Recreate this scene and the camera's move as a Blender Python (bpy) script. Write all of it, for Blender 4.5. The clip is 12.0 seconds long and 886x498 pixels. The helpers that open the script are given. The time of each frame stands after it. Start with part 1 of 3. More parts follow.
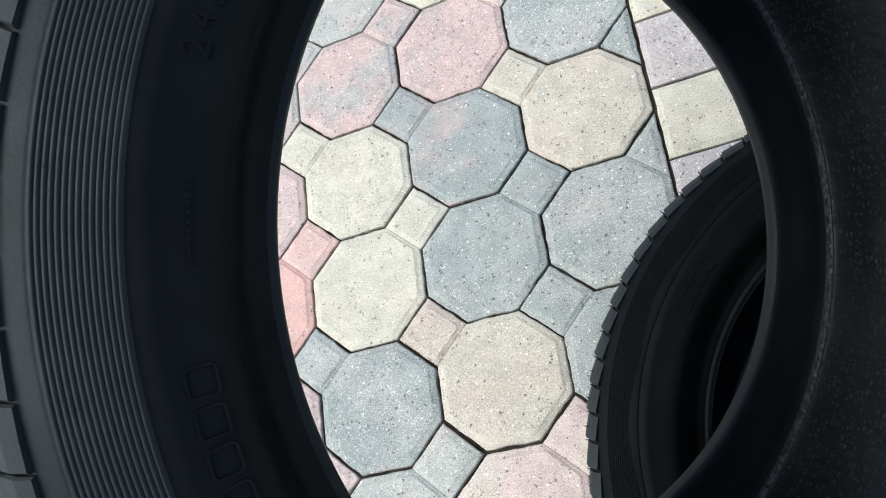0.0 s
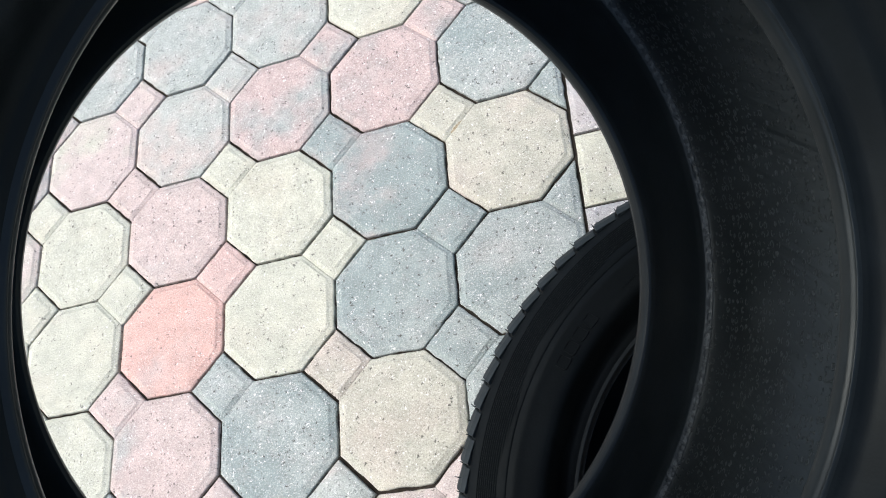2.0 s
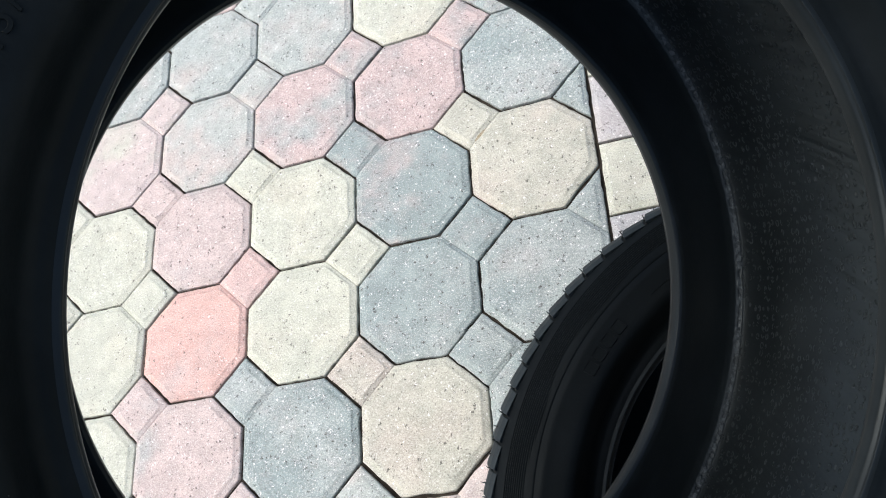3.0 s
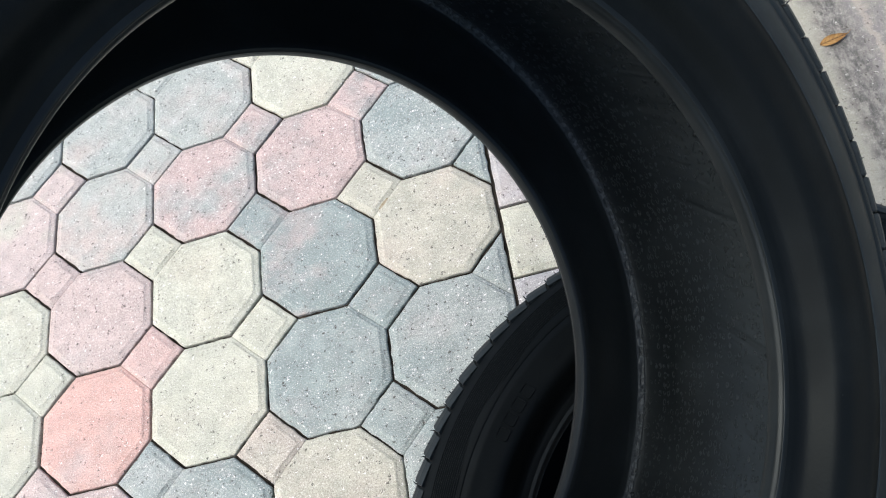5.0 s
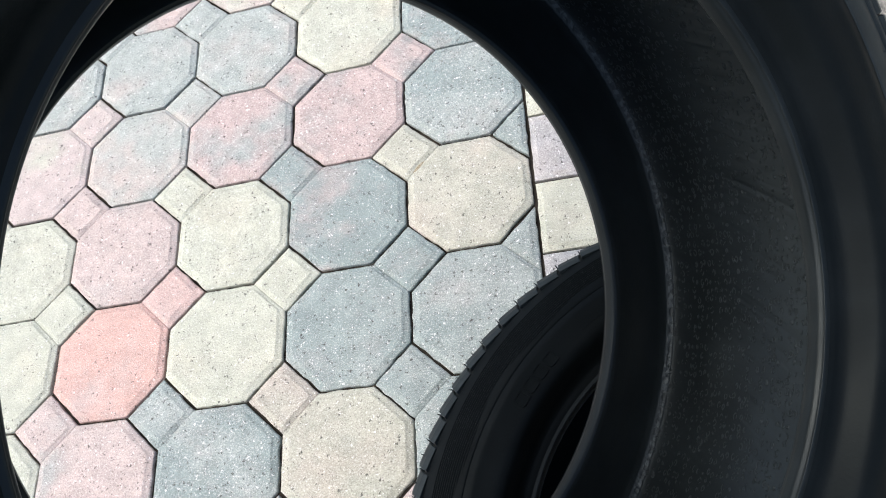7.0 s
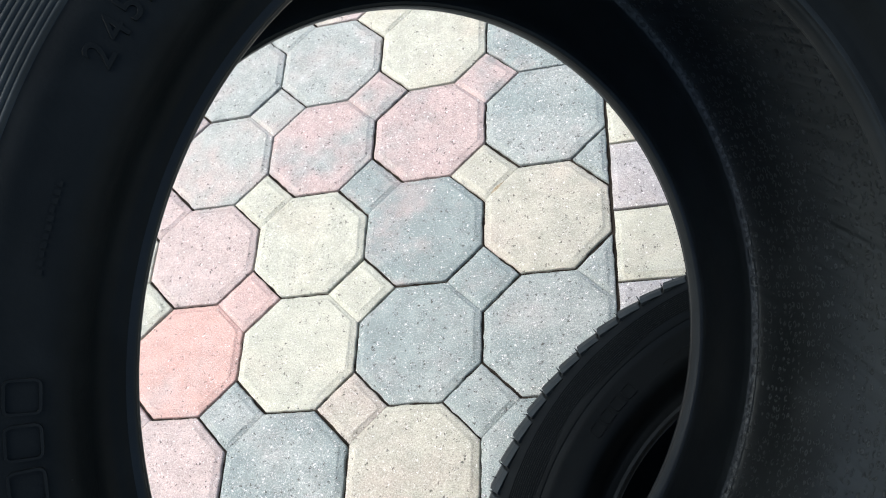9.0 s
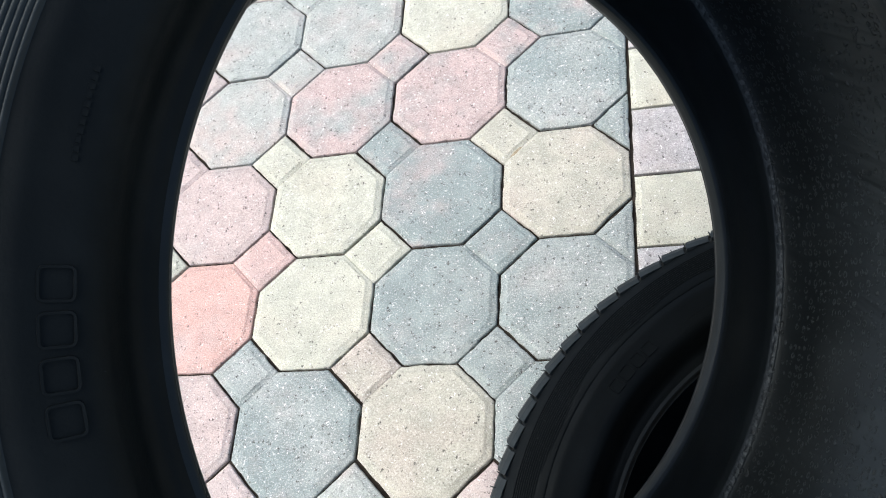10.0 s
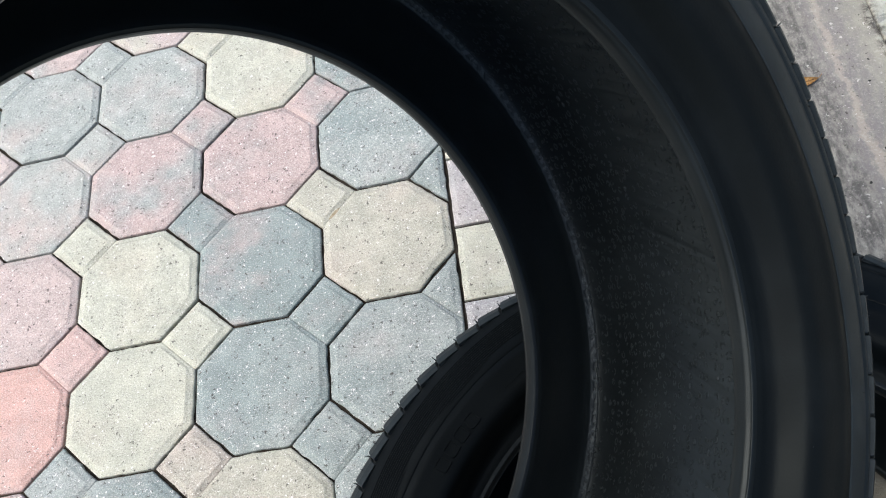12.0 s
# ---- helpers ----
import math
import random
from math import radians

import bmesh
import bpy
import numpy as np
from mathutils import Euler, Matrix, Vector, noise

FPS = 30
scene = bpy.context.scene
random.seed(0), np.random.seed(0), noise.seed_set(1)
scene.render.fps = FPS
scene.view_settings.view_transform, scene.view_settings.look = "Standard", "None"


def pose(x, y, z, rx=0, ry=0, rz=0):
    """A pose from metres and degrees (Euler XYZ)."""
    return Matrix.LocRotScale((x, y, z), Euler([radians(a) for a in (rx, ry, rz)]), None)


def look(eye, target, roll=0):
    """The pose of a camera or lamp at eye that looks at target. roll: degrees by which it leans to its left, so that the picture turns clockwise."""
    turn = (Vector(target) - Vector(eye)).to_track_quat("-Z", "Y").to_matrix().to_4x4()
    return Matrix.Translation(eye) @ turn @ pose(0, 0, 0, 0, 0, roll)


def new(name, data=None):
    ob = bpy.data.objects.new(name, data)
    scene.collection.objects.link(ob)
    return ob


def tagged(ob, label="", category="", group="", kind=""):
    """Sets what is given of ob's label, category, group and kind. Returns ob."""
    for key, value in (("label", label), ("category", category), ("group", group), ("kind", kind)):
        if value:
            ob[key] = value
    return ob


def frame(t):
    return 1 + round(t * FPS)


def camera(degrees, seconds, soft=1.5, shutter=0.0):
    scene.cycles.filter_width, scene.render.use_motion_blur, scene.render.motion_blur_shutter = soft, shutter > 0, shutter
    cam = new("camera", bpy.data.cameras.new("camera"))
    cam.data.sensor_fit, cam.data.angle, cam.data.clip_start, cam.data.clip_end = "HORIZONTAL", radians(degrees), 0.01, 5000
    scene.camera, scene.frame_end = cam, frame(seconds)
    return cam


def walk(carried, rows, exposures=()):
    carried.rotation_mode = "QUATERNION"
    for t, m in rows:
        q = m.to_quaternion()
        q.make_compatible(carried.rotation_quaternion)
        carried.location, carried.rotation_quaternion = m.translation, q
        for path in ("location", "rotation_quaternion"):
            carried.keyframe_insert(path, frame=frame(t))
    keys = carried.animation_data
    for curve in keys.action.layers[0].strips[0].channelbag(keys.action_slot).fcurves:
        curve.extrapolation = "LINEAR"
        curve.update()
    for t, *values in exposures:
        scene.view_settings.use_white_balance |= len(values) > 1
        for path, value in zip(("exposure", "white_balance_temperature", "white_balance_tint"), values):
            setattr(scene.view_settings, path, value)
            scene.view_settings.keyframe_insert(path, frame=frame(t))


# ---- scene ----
cam = camera(53.96, 12.0, soft=1.05)
# seconds, metres, degrees (Euler XYZ); the camera hangs over the tyres and looks down
ROWS = [
    (0.0, 0.3266, -0.6020, 1.0289, 19.67, 23.12, -7.92),
    (0.5, 0.3627, -0.6150, 1.0045, 21.22, 23.57, -7.93),
    (1.0, 0.3837, -0.6049, 0.9873, 20.44, 22.71, -6.66),
    (1.5, 0.3985, -0.5880, 0.9812, 20.64, 21.63, -4.63),
    (2.0, 0.4084, -0.5889, 0.9886, 22.39, 20.50, -4.48),
    (2.5, 0.3971, -0.5910, 0.9864, 22.97, 20.60, -4.10),
    (2.7, 0.3962, -0.5939, 0.9883, 23.26, 21.06, -3.63),
    (4.3, 0.3781, -0.5963, 1.0081, 24.79, 19.89, -4.82),
    (4.5, 0.3905, -0.5881, 1.0075, 25.22, 19.19, -5.76),
    (5.0, 0.4005, -0.5874, 1.0034, 25.70, 16.63, -8.69),
    (5.5, 0.4551, -0.5703, 0.9731, 26.38, 12.32, -13.97),
    (6.0, 0.4288, -0.5847, 0.9704, 26.60, 12.06, -12.46),
    (6.5, 0.3998, -0.5889, 0.9818, 26.37, 13.96, -7.24),
    (7.0, 0.3780, -0.6079, 0.9866, 26.65, 15.16, -2.74),
    (7.2, 0.3730, -0.6035, 0.9926, 26.85, 15.39, -1.34),
    (9.0, 0.3540, -0.6036, 1.0054, 28.83, 16.72, 2.10),
    (9.5, 0.3508, -0.6065, 1.0060, 28.80, 16.94, 3.26),
    (10.0, 0.3388, -0.6266, 0.9897, 28.21, 16.57, 3.69),
    (10.5, 0.3400, -0.6383, 0.9828, 27.14, 16.42, 2.06),
    (11.0, 0.3524, -0.6262, 0.9878, 26.38, 15.80, -1.19),
    (11.5, 0.3752, -0.5733, 0.9754, 25.56, 13.90, -5.22),
    (12.0, 0.3887, -0.5708, 0.9572, 27.89, 11.78, -6.29),
]
EXPOSURES = [(0.0, 0.36), (2.0, 0.43), (2.7, 0.43), (4.3, 0.44), (5.0, 0.37), (5.5, 0.32), (6.0, 0.50), (6.5, 0.46), (7.2, 0.43), (9.0, 0.46), (10.5, 0.46), (11.5, 0.33), (12.0, 0.30)]
walk(cam, [(t, pose(x, y, z, a, b, c)) for t, x, y, z, a, b, c in ROWS], EXPOSURES)

# ---- world and light: a bright overcast sky ----
SUN_ELEVATION, SUN_ROTATION = radians(60), radians(-98)
world = bpy.data.worlds.new("sky")
scene.world = world
world.use_nodes = True
wn, wl = world.node_tree.nodes, world.node_tree.links
sky = wn.new("ShaderNodeTexSky")
sky.sky_type, sky.sun_disc, sky.sun_elevation, sky.sun_rotation = "NISHITA", False, SUN_ELEVATION, SUN_ROTATION
sky.air_density, sky.dust_density = 1.0, 4.0
wn["Background"].inputs["Strength"].default_value = 0.15
wl.new(sky.outputs[0], wn["Background"].inputs["Color"])
sun = new("sun", bpy.data.lights.new("sun", "SUN"))
sun.data.energy, sun.data.angle, sun.data.color = 1.85, radians(54), (1.0, 0.965, 0.885)
sun_way = Vector((math.sin(SUN_ROTATION) * math.cos(SUN_ELEVATION), math.cos(SUN_ROTATION) * math.cos(SUN_ELEVATION), math.sin(SUN_ELEVATION)))
sun.matrix_world = look(sun_way * 20, (0, 0, 0))


# ---- materials ----
class Mat:
    """A node material with a few shorthands."""

    def __init__(self, name, roughness=0.8, specular=0.5):
        self.m = bpy.data.materials.new(name)
        self.m.use_nodes = True
        self.n, self.l = self.m.node_tree.nodes, self.m.node_tree.links
        self.b = self.n["Principled BSDF"]
        self.b.inputs["Roughness"].default_value = roughness
        self.b.inputs["Specular IOR Level"].default_value = specular
        self.coord = self.n.new("ShaderNodeTexCoord")
        self.info = self.n.new("ShaderNodeObjectInfo")

    def link(self, a, b):
        self.l.new(a, b)

    def math(self, op, a, b=None, c=None, clamp=False):
        nd = self.n.new("ShaderNodeMath")
        nd.operation, nd.use_clamp = op, clamp
        for k, v in enumerate((a, b, c)):
            if v is None:
                continue
            if isinstance(v, (int, float)):
                nd.inputs[k].default_value = v
            else:
                self.link(v, nd.inputs[k])
        return nd.outputs[0]

    def shifted(self, source="Object", spread=40.0):
        """Coordinates moved by the object's random number, so that alike pieces differ."""
        nd = self.n.new("ShaderNodeVectorMath")
        nd.operation = "ADD"
        mul = self.math("MULTIPLY", self.info.outputs["Random"], spread)
        self.link(self.coord.outputs[source], nd.inputs[0])
        self.link(mul, nd.inputs[1])
        return nd.outputs[0]

    def scaled(self, vec, s):
        nd = self.n.new("ShaderNodeVectorMath")
        nd.operation = "MULTIPLY"
        self.link(vec, nd.inputs[0])
        nd.inputs[1].default_value = s
        return nd.outputs[0]

    def noise(self, vec, scale, detail=4.0, rough=0.55):
        nd = self.n.new("ShaderNodeTexNoise")
        nd.inputs["Scale"].default_value, nd.inputs["Detail"].default_value, nd.inputs["Roughness"].default_value = scale, detail, rough
        self.link(vec, nd.inputs["Vector"])
        return nd.outputs[0]

    def voronoi(self, vec, scale, feature="F1", out=0, randomness=1.0):
        nd = self.n.new("ShaderNodeTexVoronoi")
        nd.feature = feature
        nd.inputs["Scale"].default_value, nd.inputs["Randomness"].default_value = scale, randomness
        self.link(vec, nd.inputs["Vector"])
        return nd.outputs[out]

    def grains(self, vec, scale, rare, size):
        """Single grains, one at most to a cell. rare: the share of cells that stay empty."""
        shake = self.n.new("ShaderNodeTexNoise")
        shake.inputs["Scale"].default_value, shake.inputs["Detail"].default_value = scale * 1.3, 3.0
        self.link(vec, shake.inputs["Vector"])
        warped = self.n.new("ShaderNodeVectorMath")
        warped.operation = "MULTIPLY_ADD"
        self.link(shake.outputs["Color"], warped.inputs[0])
        warped.inputs[1].default_value = (2.4 / scale,) * 3
        self.link(vec, warped.inputs[2])
        nd = self.n.new("ShaderNodeTexVoronoi")
        nd.inputs["Scale"].default_value = scale
        self.link(warped.outputs[0], nd.inputs["Vector"])
        sep = self.n.new("ShaderNodeSeparateXYZ")
        self.link(nd.outputs["Color"], sep.inputs[0])
        there = self.math("GREATER_THAN", sep.outputs[0], rare)
        radius = self.math("MULTIPLY_ADD", self.math("POWER", sep.outputs[1], 2.0), size * 0.85, size * 0.30)
        return self.math("MULTIPLY", there, self.ramp(self.math("SUBTRACT", radius, nd.outputs["Distance"]), -0.06, 0.06))

    def ramp(self, value, lo, hi, a=0.0, b=1.0):
        nd = self.n.new("ShaderNodeMapRange")
        nd.interpolation_type = "SMOOTHSTEP"
        self.link(value, nd.inputs[0])
        for k, v in zip((1, 2, 3, 4), (lo, hi, a, b)):
            nd.inputs[k].default_value = v
        return nd.outputs[0]

    def mix(self, fac, a, b, blend="MIX"):
        nd = self.n.new("ShaderNodeMix")
        nd.data_type, nd.blend_type = "RGBA", blend
        for k, v in ((0, fac), (6, a), (7, b)):
            if isinstance(v, (int, float, tuple)):
                nd.inputs[k].default_value = v
            else:
                self.link(v, nd.inputs[k])
        return nd.outputs[2]

    def bump(self, height, strength, distance, below=None):
        nd = self.n.new("ShaderNodeBump")
        nd.inputs["Strength"].default_value, nd.inputs["Distance"].default_value = strength, distance
        self.link(height, nd.inputs["Height"])
        if below is not None:
            self.link(below, nd.inputs["Normal"])
        return nd.outputs[0]

    def done(self, colour=None, normal=None, roughness=None):
        if isinstance(colour, tuple):
            self.b.inputs["Base Color"].default_value = colour
        elif colour is not None:
            self.link(colour, self.b.inputs["Base Color"])
        if normal is not None:
            self.link(normal, self.b.inputs["Normal"])
        if roughness is not None:
            self.link(roughness, self.b.inputs["Roughness"])
        return self.m


def concrete_paver(name, main, other, share, pits, blush=0.12):
    """Pigmented, exposed-grit paver concrete: two pigments in clouds, pale grit and dark pits."""
    m = Mat(name, 0.9, 0.3)
    vec = m.shifted()
    cloud = m.ramp(m.noise(vec, 9.0, 4.0, 0.55), 0.56 - share, 0.86 - share)
    col = m.mix(cloud, main, other)
    stain = m.ramp(m.noise(m.scaled(vec, (1.0, 1.3, 0.7)), 13.0, 6.0, 0.7), 0.50, 0.72, 0.0, blush)
    col = m.mix(stain, col, (0.56, 0.435, 0.415, 1))
    tone = m.noise(vec, 34.0, 5.0, 0.65)
    col = m.mix(m.ramp(tone, 0.32, 0.70), m.mix(1.0, col, (0.86, 0.87, 0.87, 1), "MULTIPLY"), m.mix(1.0, col, (1.07, 1.07, 1.07, 1), "MULTIPLY"))
    # sand grains, light and dark
    fine = m.noise(vec, 620.0, 2.0, 0.6)
    col = m.mix(m.ramp(fine, 0.54, 0.66, 0.0, 0.42), col, (0.86, 0.87, 0.86, 1))
    col = m.mix(m.ramp(fine, 0.46, 0.36, 0.0, 0.42), col, (0.16, 0.165, 0.16, 1))
    # open pores and white chips of stone: scattered single grains of uneven size
    where = m.noise(vec, 45.0, 3.0, 0.6)
    pit = m.grains(vec, 270.0, m.math("SUBTRACT", m.ramp(where, 0.35, 0.70, 1.02, 0.74), pits * 1.6), 0.42)
    col = m.mix(m.math("MULTIPLY", pit, 0.78), col, (0.07, 0.066, 0.062, 1))
    speck = m.grains(m.scaled(vec, (1.0, 1.0, 1.3)), 310.0, m.math("SUBTRACT", m.ramp(where, 0.30, 0.70, 1.00, 0.80), pits * 1.3), 0.38)
    col = m.mix(m.math("MULTIPLY", speck, 0.72), col, (0.93, 0.935, 0.92, 1))
    h = m.math("SUBTRACT", m.math("ADD", m.noise(vec, 320.0, 4.0, 0.7), m.math("MULTIPLY", tone, 0.8)), m.math("MULTIPLY", pit, 1.5))
    return m.done(col, m.bump(h, 0.6, 0.0020))


CREAM, BEIGE = (0.560, 0.575, 0.485, 1), (0.505, 0.503, 0.425, 1)
PINK, SALMON = (0.580, 0.478, 0.455, 1), (0.655, 0.425, 0.378, 1)
BLUE, GREY = (0.285, 0.348, 0.345, 1), (0.385, 0.432, 0.42, 1)
ROSE = (0.55, 0.435, 0.418, 1)
paver_mats = {
    "c": concrete_paver("paver_cream", CREAM, (0.575, 0.56, 0.46, 1), 0.10, 0.03),
    "e": concrete_paver("paver_beige", BEIGE, (0.54, 0.495, 0.425, 1), 0.14, 0.05),
    "a": concrete_paver("paver_pale_brown", (0.50, 0.455, 0.40, 1), BEIGE, 0.10, 0.07),
    "p": concrete_paver("paver_pink", PINK, GREY, 0.08, 0.07),
    "s": concrete_paver("paver_salmon", SALMON, PINK, 0.03, 0.00),
    "k": concrete_paver("paver_light_salmon", (0.61, 0.44, 0.41, 1), PINK, 0.10, 0.02),
    "b": concrete_paver("paver_blue_grey", BLUE, GREY, 0.14, 0.09, 0.18),
    "d": concrete_paver("paver_blue_grey_pitted", BLUE, GREY, 0.20, 0.125, 0.20),
    "m": concrete_paver("paver_rose_and_blue", BLUE, ROSE, 0.10, 0.09, 0.35),
    "r": concrete_paver("paver_rose_over_grey", ROSE, BLUE, 0.10, 0.09),
    "q": concrete_paver("paver_half_rose_half_blue", ROSE, GREY, 0.20, 0.08),
    "w": concrete_paver("paver_pale_pink", (0.59, 0.50, 0.48, 1), CREAM, 0.12, 0.08),
    "l": concrete_paver("paver_pale_blue", (0.42, 0.465, 0.445, 1), (0.53, 0.485, 0.455, 1), 0.08, 0.08),
    "t": concrete_paver("paver_pale_grey_and_pink", (0.45, 0.485, 0.46, 1), (0.59, 0.49, 0.455, 1), 0.16, 0.08),
    "v": concrete_paver("paver_lilac", (0.450, 0.445, 0.455, 1), (0.53, 0.48, 0.465, 1), 0.14, 0.10),
}


def sand_material():
    m = Mat("joint_sand", 1.0, 0.1)
    vec = m.coord.outputs["Object"]
    col = m.mix(m.ramp(m.noise(vec, 30.0, 5.0, 0.7), 0.3, 0.7), (0.016, 0.014, 0.012, 1), (0.06, 0.052, 0.044, 1))
    return m.done(col, m.bump(m.noise(vec, 400.0), 0.6, 0.002))


def slab_material():
    """Poured concrete, with tyre-dirt bands that run along the slab."""
    m = Mat("weathered_concrete", 0.92, 0.25)
    vec = m.coord.outputs["Object"]
    sep = m.n.new("ShaderNodeSeparateXYZ")
    m.link(vec, sep.inputs[0])
    x = m.math("ADD", sep.outputs[0], m.math("MULTIPLY", m.math("SUBTRACT", m.noise(vec, 24.0, 6.0, 0.7), 0.5), 0.045))
    big = m.noise(vec, 6.0, 5.0, 0.65)
    grain = m.noise(vec, 330.0, 4.0, 0.78)
    streak = m.noise(m.scaled(vec, (90, 38, 40)), 1.0, 7.0, 0.75)
    col = m.mix(m.ramp(big, 0.3, 0.7), (0.355, 0.352, 0.290, 1), (0.445, 0.440, 0.372, 1))
    band = m.math("MULTIPLY", m.ramp(x, 0.705, 0.745), m.ramp(x, 0.855, 0.80))
    col = m.mix(m.math("MULTIPLY", band, m.ramp(streak, 0.30, 0.62, 0.30, 0.90)), col, (0.235, 0.226, 0.23, 1))
    core = m.math("MULTIPLY", m.ramp(x, 0.715, 0.735), m.ramp(x, 0.775, 0.75))
    col = m.mix(m.math("MULTIPLY", core, m.ramp(streak, 0.38, 0.62, 0.0, 0.85)), col, (0.10, 0.10, 0.092, 1))
    line = m.math("MULTIPLY", m.ramp(x, 0.776, 0.781), m.ramp(x, 0.791, 0.785))
    col = m.mix(m.math("MULTIPLY", line, 0.7), col, (0.46, 0.41, 0.36, 1))
    edge = m.math("MULTIPLY", m.ramp(x, 0.832, 0.846), m.ramp(x, 0.862, 0.850))
    col = m.mix(m.math("MULTIPLY", edge, m.ramp(m.noise(vec, 60.0, 6.0, 0.75), 0.42, 0.58)), col, (0.10, 0.095, 0.085, 1))
    rough_patch = m.noise(vec, 70.0, 6.0, 0.8)
    col = m.mix(m.ramp(rough_patch, 0.54, 0.70, 0.0, 0.55), col, (0.25, 0.235, 0.205, 1))
    col = m.mix(m.ramp(rough_patch, 0.46, 0.34, 0.0, 0.5), col, (0.56, 0.545, 0.48, 1))
    white = m.math("MULTIPLY", m.ramp(x, 0.848, 0.862), m.ramp(x, 0.912, 0.893))
    col = m.mix(m.math("MULTIPLY", white, m.ramp(m.noise(vec, 34.0, 6.0, 0.75), 0.36, 0.56, 0.30, 0.80)), col, (0.52, 0.56, 0.52, 1))
    bare = m.math("MULTIPLY", m.ramp(x, 0.846, 0.856), m.math("MULTIPLY", m.ramp(x, 0.905, 0.885), m.ramp(m.noise(vec, 48.0, 4.0, 0.6), 0.585, 0.625)))
    col = m.mix(m.math("MULTIPLY", bare, 0.8), col, (0.25, 0.262, 0.25, 1))
    sandy = m.math("MULTIPLY", m.ramp(x, 0.70, 0.62), m.ramp(m.noise(vec, 90.0, 5.0, 0.75), 0.36, 0.60))
    col = m.mix(m.math("MULTIPLY", sandy, 0.6), col, (0.27, 0.235, 0.165, 1))
    spots = m.math("MULTIPLY", m.ramp(m.voronoi(vec, 26.0), 0.30, 0.14), m.ramp(m.noise(vec, 11.0, 2.0), 0.50, 0.60))
    col = m.mix(m.math("MULTIPLY", spots, 0.45), col, (0.22, 0.22, 0.21, 1))
    col = m.mix(m.ramp(grain, 0.56, 0.68, 0.0, 0.34), col, (0.14, 0.135, 0.12, 1))
    col = m.mix(m.ramp(grain, 0.44, 0.35, 0.0, 0.34), col, (0.60, 0.59, 0.54, 1))
    dirty = m.ramp(m.noise(vec, 16.0, 4.0, 0.6), 0.36, 0.68, 0.98, 0.72)
    dark = m.grains(vec, 240.0, dirty, 0.36)
    col = m.mix(m.math("MULTIPLY", dark, 0.75), col, (0.085, 0.08, 0.07, 1))
    pale = m.grains(m.scaled(vec, (1.0, 1.0, 1.2)), 210.0, m.math("ADD", dirty, 0.03), 0.34)
    col = m.mix(m.math("MULTIPLY", pale, 0.7), col, (0.72, 0.71, 0.67, 1))
    blot = m.grains(vec, 42.0, 0.90, 0.30)
    col = m.mix(m.math("MULTIPLY", blot, 0.32), col, (0.20, 0.20, 0.185, 1))
    h = m.math("SUBTRACT", m.math("ADD", grain, m.math("MULTIPLY", m.noise(vec, 30.0, 5.0), 1.2)), m.math("MULTIPLY", dark, 0.8))
    return m.done(col, m.bump(h, 0.6, 0.003))


def plain_concrete():
    m = Mat("plain_concrete", 0.93, 0.2)
    vec = m.coord.outputs["Object"]
    col = m.mix(m.ramp(m.noise(vec, 3.0, 8.0, 0.7), 0.3, 0.7), (0.36, 0.345, 0.30, 1), (0.48, 0.46, 0.40, 1))
    col = m.mix(m.ramp(m.noise(vec, 160.0, 4.0, 0.7), 0.54, 0.66, 0.0, 0.4), col, (0.16, 0.155, 0.14, 1))
    return m.done(col, m.bump(m.noise(vec, 120.0, 5.0), 0.5, 0.003))


